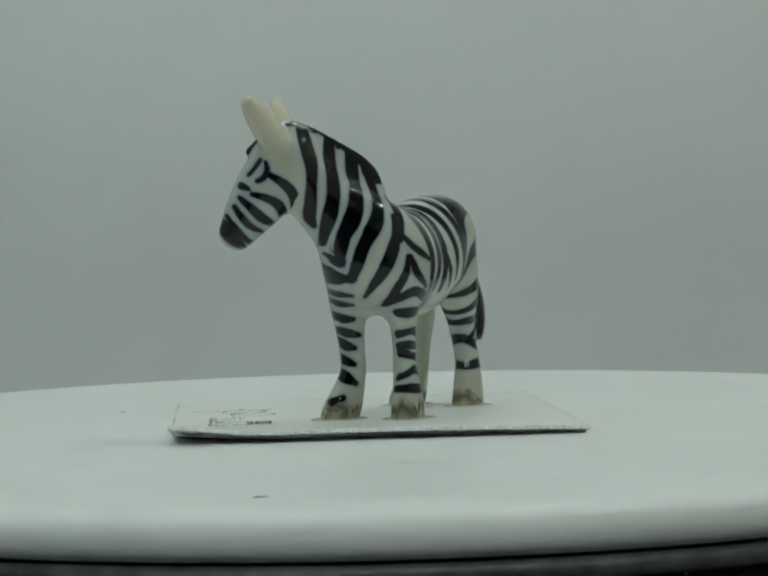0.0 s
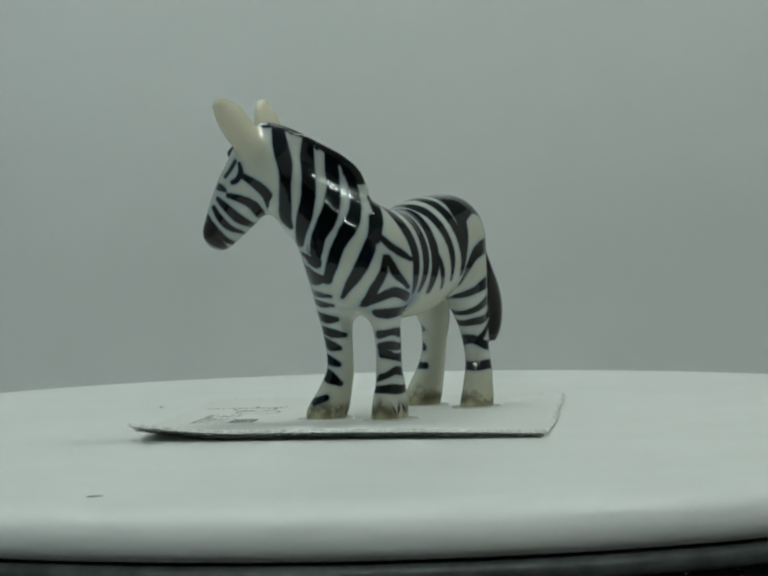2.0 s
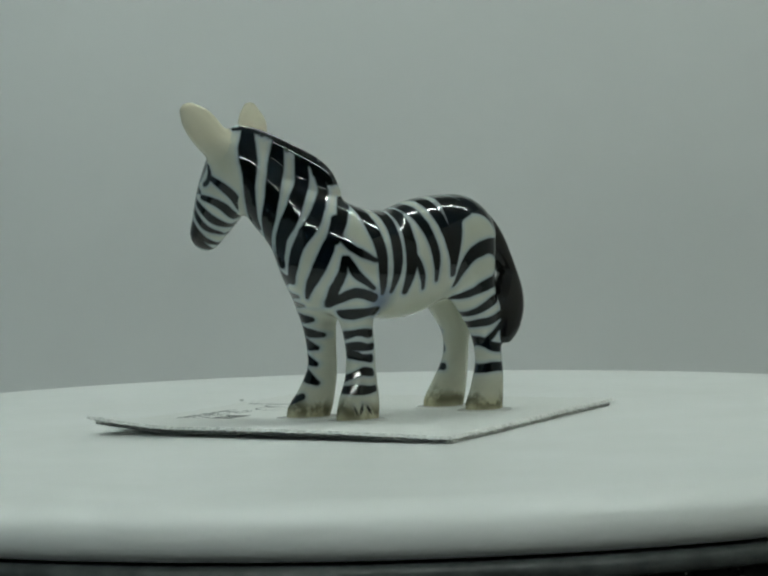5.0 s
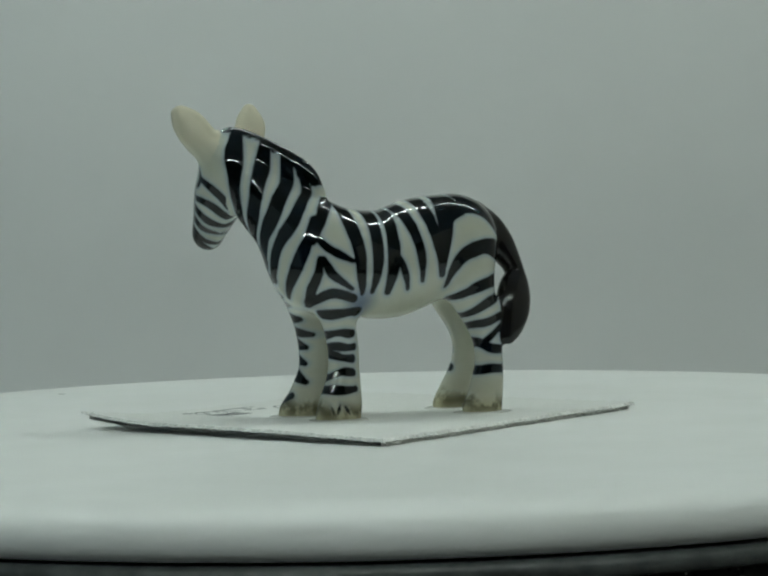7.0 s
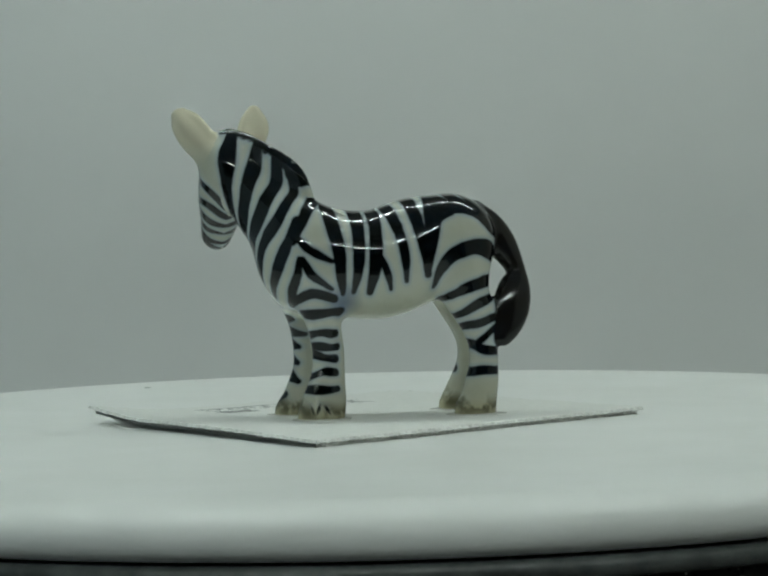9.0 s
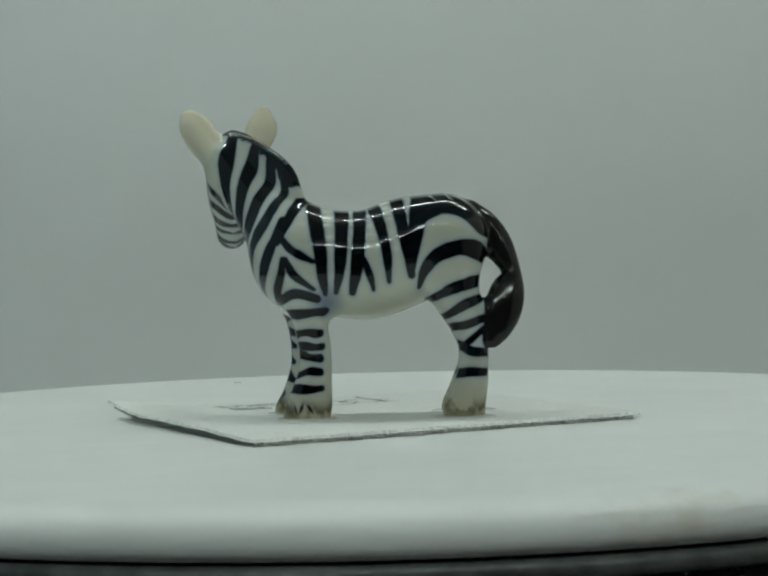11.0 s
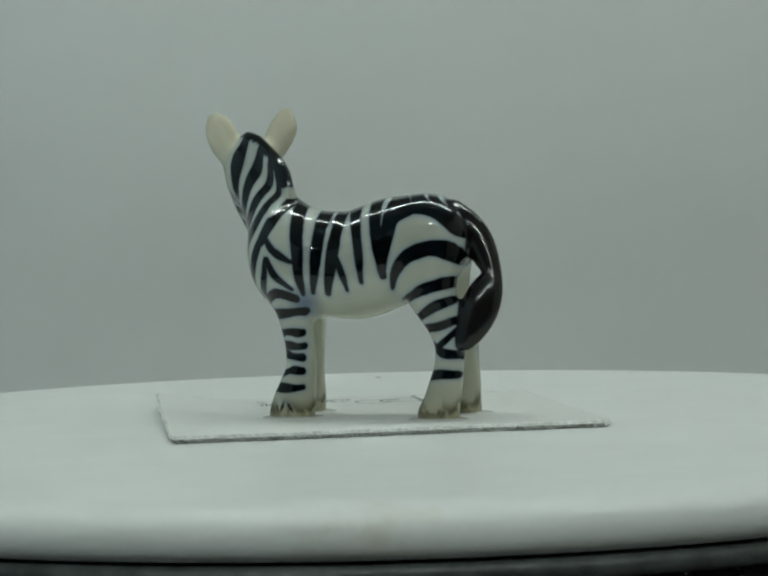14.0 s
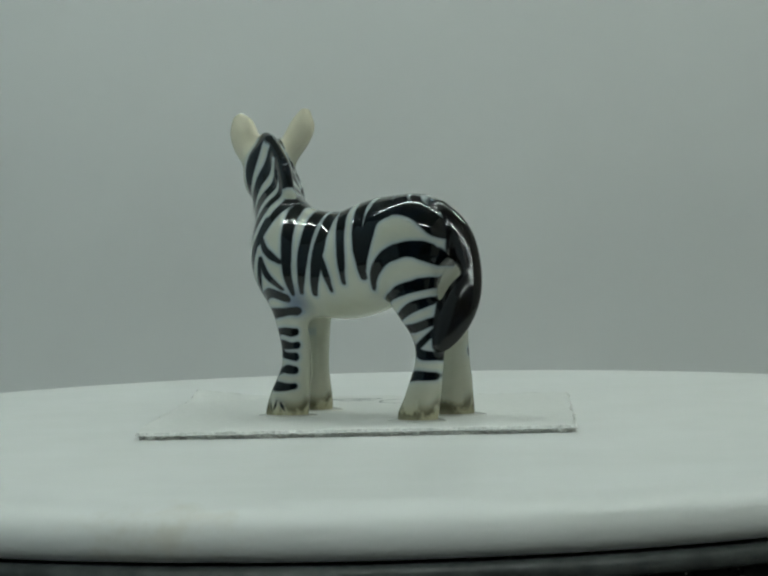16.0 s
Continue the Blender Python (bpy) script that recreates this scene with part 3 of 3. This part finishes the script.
    stroke((5.9, 33.4, 1.2), (5.4, 31.2, 0.9), (4.95, 28.5, 0.65), (4.5, 25.5, 0.35))
    stroke((8.61, 36.13, 0.48), (12.09, 35.34, 0.55), (14.77, 33.71, 0.71))
    stroke((5.2, 21.29, 0.24), (6.21, 24.22, 0.79), (8.37, 26.49, 1.11), (11.89, 27.57, 1.19), (14.6, 26.96, 1.43), (16.51, 25.35, 0.79))
    view(-3.2, -0.8, ['hl'])
    stroke((6.71, 19.3, 0.4), (7.96, 19.81, 0.55), (10.33, 21, 0.79), (13.31, 21.85, 0.95), (14.72, 22.21, 0.87))
    stroke((8.97, 16.44, 0.4), (10.23, 17.11, 0.55), (12.44, 18.45, 0.79), (14.96, 19.32, 0.63))
    stroke((9.86, 14.62, 0.48), (10.96, 14.98, 0.59), (13.14, 15.32, 0.63), (16.29, 16.56, 0.55))
    stroke((12.68, 12.21, 0.4), (14.67, 13.87, 0.48), (16.26, 15.23, 0.4))
    stroke((10.74, 12.42, 0.48), (11.66, 11.92, 0.59), (13.43, 10.94, 0.67), (16.15, 10.72, 0.67))
    stroke((10.14, 7.28, 0.51), (11, 7.42, 0.59), (12.96, 7.68, 0.67), (15.45, 7.61, 0.55))
    view(-3.2, -0.35, ['torso', 'hl'], ((0, 0, 0), (0, 1, 0)))
    scrape((6.89, 36.84, 0.2), (7.65, 35.88, 0.14), (8.26, 35.24, 0.03))
    scrape((9.63, 36.69, 0.2), (10.62, 35.65, 0.14), (11.23, 35.01, 0.03))
    scrape((11.81, 36.24, 0.2), (13.11, 34.96, 0.14), (13.88, 34.31, 0.03))
    # neck
    view(46.7, -0.05, ['neck', 'mane', 'torso', 'fl', 'ear_l', 'head'], ((19.5, -5.6, 0), (0.72, 0.69, 0)))
    stroke((-22.55, 47.33, 0.77), (-22.25, 44.1, 1.32), (-21.8, 41.03, 1.16), (-21.81, 37.96, 0.85), (-21.82, 34.89, 0.85), (-21.64, 32.97, 0.7), (-20.84, 31.42, 0.31))
    stroke((-17.69, 45.51, 0.85), (-17.92, 42.46, 1.16), (-18.03, 38.63, 1.12), (-18.34, 35.57, 1.1), (-18.95, 32.9, 1.1), (-19.4, 30.61, 0.75), (-19.3, 28.69, 0.31))
    stroke((-14.07, 43.12, 1.01), (-13.99, 40.44, 1.08), (-13.9, 38.14, 1.05), (-14.43, 35.47, 1.25), (-15.43, 32.43, 1.32), (-16.96, 29.78, 1.15), (-17.56, 27.49, 0.8), (-17.55, 25.19, 0.62))
    stroke((-11.98, 40.92, 0.62), (-10.83, 38.06, 0.7), (-10.57, 36.14, 0.77), (-11.03, 33.46, 1.0), (-11.93, 31.42, 1.2), (-13.84, 28.93, 1.08), (-14.75, 26.27, 0.85), (-15.45, 23.06, 0.62))
    stroke((-8.29, 32.63, 0.54), (-8.24, 31.47, 0.66), (-8.6, 29.57, 0.7), (-9.43, 27.28, 1.08), (-10.72, 24.63, 1.01), (-12.17, 22.36, 0.7), (-13.14, 20.31, 0.31))
    # crest
    view(46.7, -0.15, ['neck', 'mane', 'torso'])
    stroke((-24.85, 47.26, 0.16), (-21.77, 47.1, 0.23), (-17.19, 45.28, 0.23), (-13.39, 42.95, 0.35), (-10.54, 39.87, 0.7), (-9.27, 38.14, 0.31))
    # shoulder
    view(12.4, -0.3, ['torso', 'neck', 'fl'], ((0, 0, 0), (0, 1, 0)))
    stroke((-14.82, 29.93, 0.39), (-13.32, 28.19, 0.55), (-11.41, 26.97, 0.59), (-9.26, 25.91, 0.32))
    stroke((-14.37, 26.43, 0.32), (-14.7, 23.95, 0.67), (-15.6, 21.63, 0.7), (-15.8, 19.69, 0.68))
    stroke((-13.91, 26.26, 0.47), (-12.5, 23.9, 0.67), (-10.9, 22.6, 0.51), (-9.3, 21.5, 0.24))
    stroke((-15.8, 19.2, 0.5), (-13.72, 20.5, 0.67), (-11.9, 20.84, 0.75), (-9.1, 20.0, 0.59))
    stroke((-11.48, 37.24, 0.63), (-12.3, 35.55, 0.87), (-13.29, 33.63, 0.87), (-14.36, 31.32, 0.75), (-15.43, 29.25, 0.71))
    # chest
    view(68.4, -0.2, ['neck', 'torso', 'fr'])
    stroke((-14.4, 24.5, 1.25), (-11.78, 23.46, 1.15), (-8.87, 23.85, 0.8))
    stroke((-13.51, 27.24, 0.2), (-12.01, 26.37, 0.45), (-10.4, 25.6, 0.55))
    stroke((-9.76, 30.73, 0.85), (-10.26, 28.84, 0.9), (-10.77, 26.94, 0.8), (-10.88, 25.73, 0.61))
    stroke((-6.04, 30.02, 0.85), (-7.25, 27.62, 0.82), (-8.23, 24.97, 0.76))
    stroke((-13.43, 21.6, 0.15), (-11.7, 20.71, 0.45), (-9.11, 20.42, 0.15))
    stroke((-12.94, 19.91, 0.2), (-11.43, 19.18, 0.5), (-9.15, 18.89, 0.15))
    view(68.4, -0.2, ['neck', 'torso'])
    scrape((-10.71, 32.28, 0.27), (-11.59, 30.4, 0.27), (-12.02, 28.88, 0.23), (-12.05, 27.59, 0.19))
    scrape((-13.33, 28.08, 0.19), (-12.59, 27.45, 0.19), (-11.91, 26.97, 0.15))
    scrape((-13.46, 26.1, 0.19), (-11.82, 24.91, 0.23), (-10.08, 24.11, 0.27))
    scrape((-10, 24.18, 0.31), (-9.66, 25.62, 0.34), (-8.84, 28.04, 0.34), (-7.71, 30.14, 0.34), (-7.31, 30.97, 0.15))
    # far foreleg
    view(68.4, -0.1, ['fr'])
    stroke((-13.03, 17.51, 0.46), (-10.88, 16.76, 0.66), (-9.26, 16.64, 0.39))
    stroke((-12.16, 15.09, 0.46), (-10.01, 14.34, 0.66), (-8.4, 14.06, 0.35))
    stroke((-12.05, 13.61, 0.39), (-10.53, 12.49, 0.77), (-9.15, 11.99, 0.39))
    stroke((-12.27, 10.99, 0.39), (-10.59, 10.01, 0.66), (-9.22, 9.36, 0.35))
    stroke((-11.88, 8.34, 0.46), (-10.82, 7.46, 0.93), (-9.14, 6.41, 0.39))
    stroke((-13.09, 3.56, 0.54), (-11.21, 4.21, 0.46))
    # head
    view(68.4, -0.1, ['head'], ((25, 0, 0), (1, 0, 0)))
    stroke((-29.01, 32.59, 0.38), (-28.44, 31.21, 1.06), (-27.42, 29.97, 1.14), (-26.09, 28.65, 0.53))
    stroke((-28.38, 33.4, 0.3), (-26.92, 31.55, 0.45), (-25.45, 29.77, 0.42), (-24.63, 29.22, 0.23))
    stroke((-27.05, 34.81, 0.34), (-26.11, 33.42, 0.53), (-24.64, 31.72, 0.49), (-22.92, 30.84, 0.23))
    stroke((-26.18, 36.22, 0.3), (-24.56, 34.74, 0.61), (-22.71, 32.95, 0.68), (-20.85, 31.85, 0.3))
    stroke((-24.13, 36.62, 0.3), (-21.87, 35.96, 0.53), (-20.01, 34.77, 0.76), (-19.31, 32.79, 0.61))
    stroke((-21.25, 39.49, 0.38), (-19.17, 38.08, 0.68), (-17.85, 36.46, 0.76), (-17.67, 34.71, 0.57), (-17.55, 33.35, 0.45))
    stroke((-25.83, 37.95, 0.53), (-25.08, 37.7, 0.45), (-24.49, 37.31, 0.19))
    stroke((-24.57, 39.58, 0.27), (-23.48, 40.68, 0.3), (-22.7, 41.79, 0.34))
    stroke((-21.8, 41.47, 0.23), (-21.61, 40.1, 0.38), (-22.32, 38.99, 0.45), (-23.24, 38.64, 0.3))
    # dark marks between the toes
    view(12.4, 0.0, ['fl'])
    stroke((-13.1, 3.0, 0.02), (-12.9, 2.4, 0.16), (-12.8, 1.7, 0.02))
    stroke((-11.7, 3.3, 0.08), (-11.95, 2.5, 0.24), (-12.3, 1.6, 0.04))
    stroke((-10.9, 3.0, 0.12), (-10.6, 2.4, 0.22), (-10.1, 1.7, 0.02))
    band(["fl"], 11.5, 3.2, [(17.7, 17.5, 0.75, -52, 92), (14.5, 14.2, 0.68, -55, 100), (12.3, 12.3, 0.68, -58, 105), (10.45, 11.2, 0.68, -50, 100), (8.35, 7.5, 0.68, -48, 100), (5.6, 5.5, 0.68, -40, 105)])
    band(["hr"], -14.0, -4.5, [(16.5, 15.5, 0.6, -60, 60), (14.0, 13.6, 0.55, -60, 98), (11.2, 10.5, 0.6, -92, 84), (7.6, 7.3, 0.7, -60, 98)], -1)
    return ink


def figurine():
    field, parts = figurine_fields()
    points, quads = surface(field)
    crest = sample(parts.pop("crest"), points)
    names = list(parts)
    stack = np.stack([sample(parts[n], points) for n in names], 1)
    part_of = np.array(names)[stack.argmin(1)]
    part_of[part_of == "belly"] = "torso"
    part_of[part_of == "ear_rim"] = "ear_l"
    P = relax(points * STEP + LOW, quads, 2)
    P[:, 2] = np.maximum(P[:, 2], 0.40)
    N = normals(P, quads)
    ink = brush_ink(P, N, part_of)
    hair = np.array([noise.noise(Vector(p) * 0.9) + 0.6 * noise.noise(Vector(p) * 2.3) for p in P[crest < 2.0]])
    crest[crest < 2.0] += 0.5 * hair
    ink = np.maximum(ink, 0.15 - 0.8 * crest)
    for name in ("tail", "tuft"):
        k = names.index(name)
        ink = np.maximum(ink, (np.delete(stack, k, 1).min(1) - stack[:, k]) * 0.8 + 0.15)
    smear = (1 - np.linalg.norm((P - np.array((9.2, 5.0, 19.8))) / np.array((3.6, 4.0, 4.0)), axis=1)).clip(0, 1) * (N[:, 1] > 0)
    legs = np.isin(part_of, ["fl", "fr", "hl", "hr"])
    hoof = np.where(legs, ((3.5 - P[:, 2]) / 1.8).clip(0, 1), 0)
    dusty = np.where(legs, ((10 - P[:, 2]) / 8).clip(0, 1), 0)
    turn = np.arctan2(N[:, 1], N[:, 0])
    coronet = np.where(legs, np.exp(-((P[:, 2] - 2.2 - 0.45 * np.sin(2 * turn + 1) - 0.3 * np.sin(5 * turn)) / 1.35) ** 2), 0)
    cool = np.where(np.isin(part_of, ["ear_l", "ear_r"]), 0.0, ((ink + 2.4) / 2.0).clip(0, 1))
    ear = np.where(np.isin(part_of, ["ear_l", "ear_r"]), ((P[:, 2] - 42.0) / 4.0).clip(0, 1), 0.0)
    brown = np.where(part_of == "tail", 0.35, np.where((part_of == "head") & (P[:, 2] < 32.5), 0.7, 0.0))
    me = bpy.data.meshes.new("zebra_figurine")
    me.from_pydata((P * 0.001).tolist(), [], quads.tolist())
    for name, values in (("ink", ink), ("hoof", hoof), ("cool", cool), ("brown", brown), ("smear", smear), ("coronet", coronet), ("dusty", dusty), ("ear", ear)):
        at = me.attributes.new(name, "FLOAT", "POINT")
        at.data.foreach_set("value", values.astype(np.float32))
    me.polygons.foreach_set("use_smooth", np.ones(len(me.polygons), dtype=bool))
    me.materials.append(GLAZE)
    me.update()
    return tagged(new("zebra_figurine", me), "glossy black and white striped ceramic zebra standing on the card", "figurine")


ZEBRA = figurine()


def motions():
    """The disc turns under its load."""
    for thing, rest in ((DISC, Matrix.Identity(4)), (CARD_OB, FIGURE), (ZEBRA, FIGURE)):
        walk(thing, [(t, pose(0, 0, 0, 0, 0, a) @ rest) for t, a in TURN])


motions()
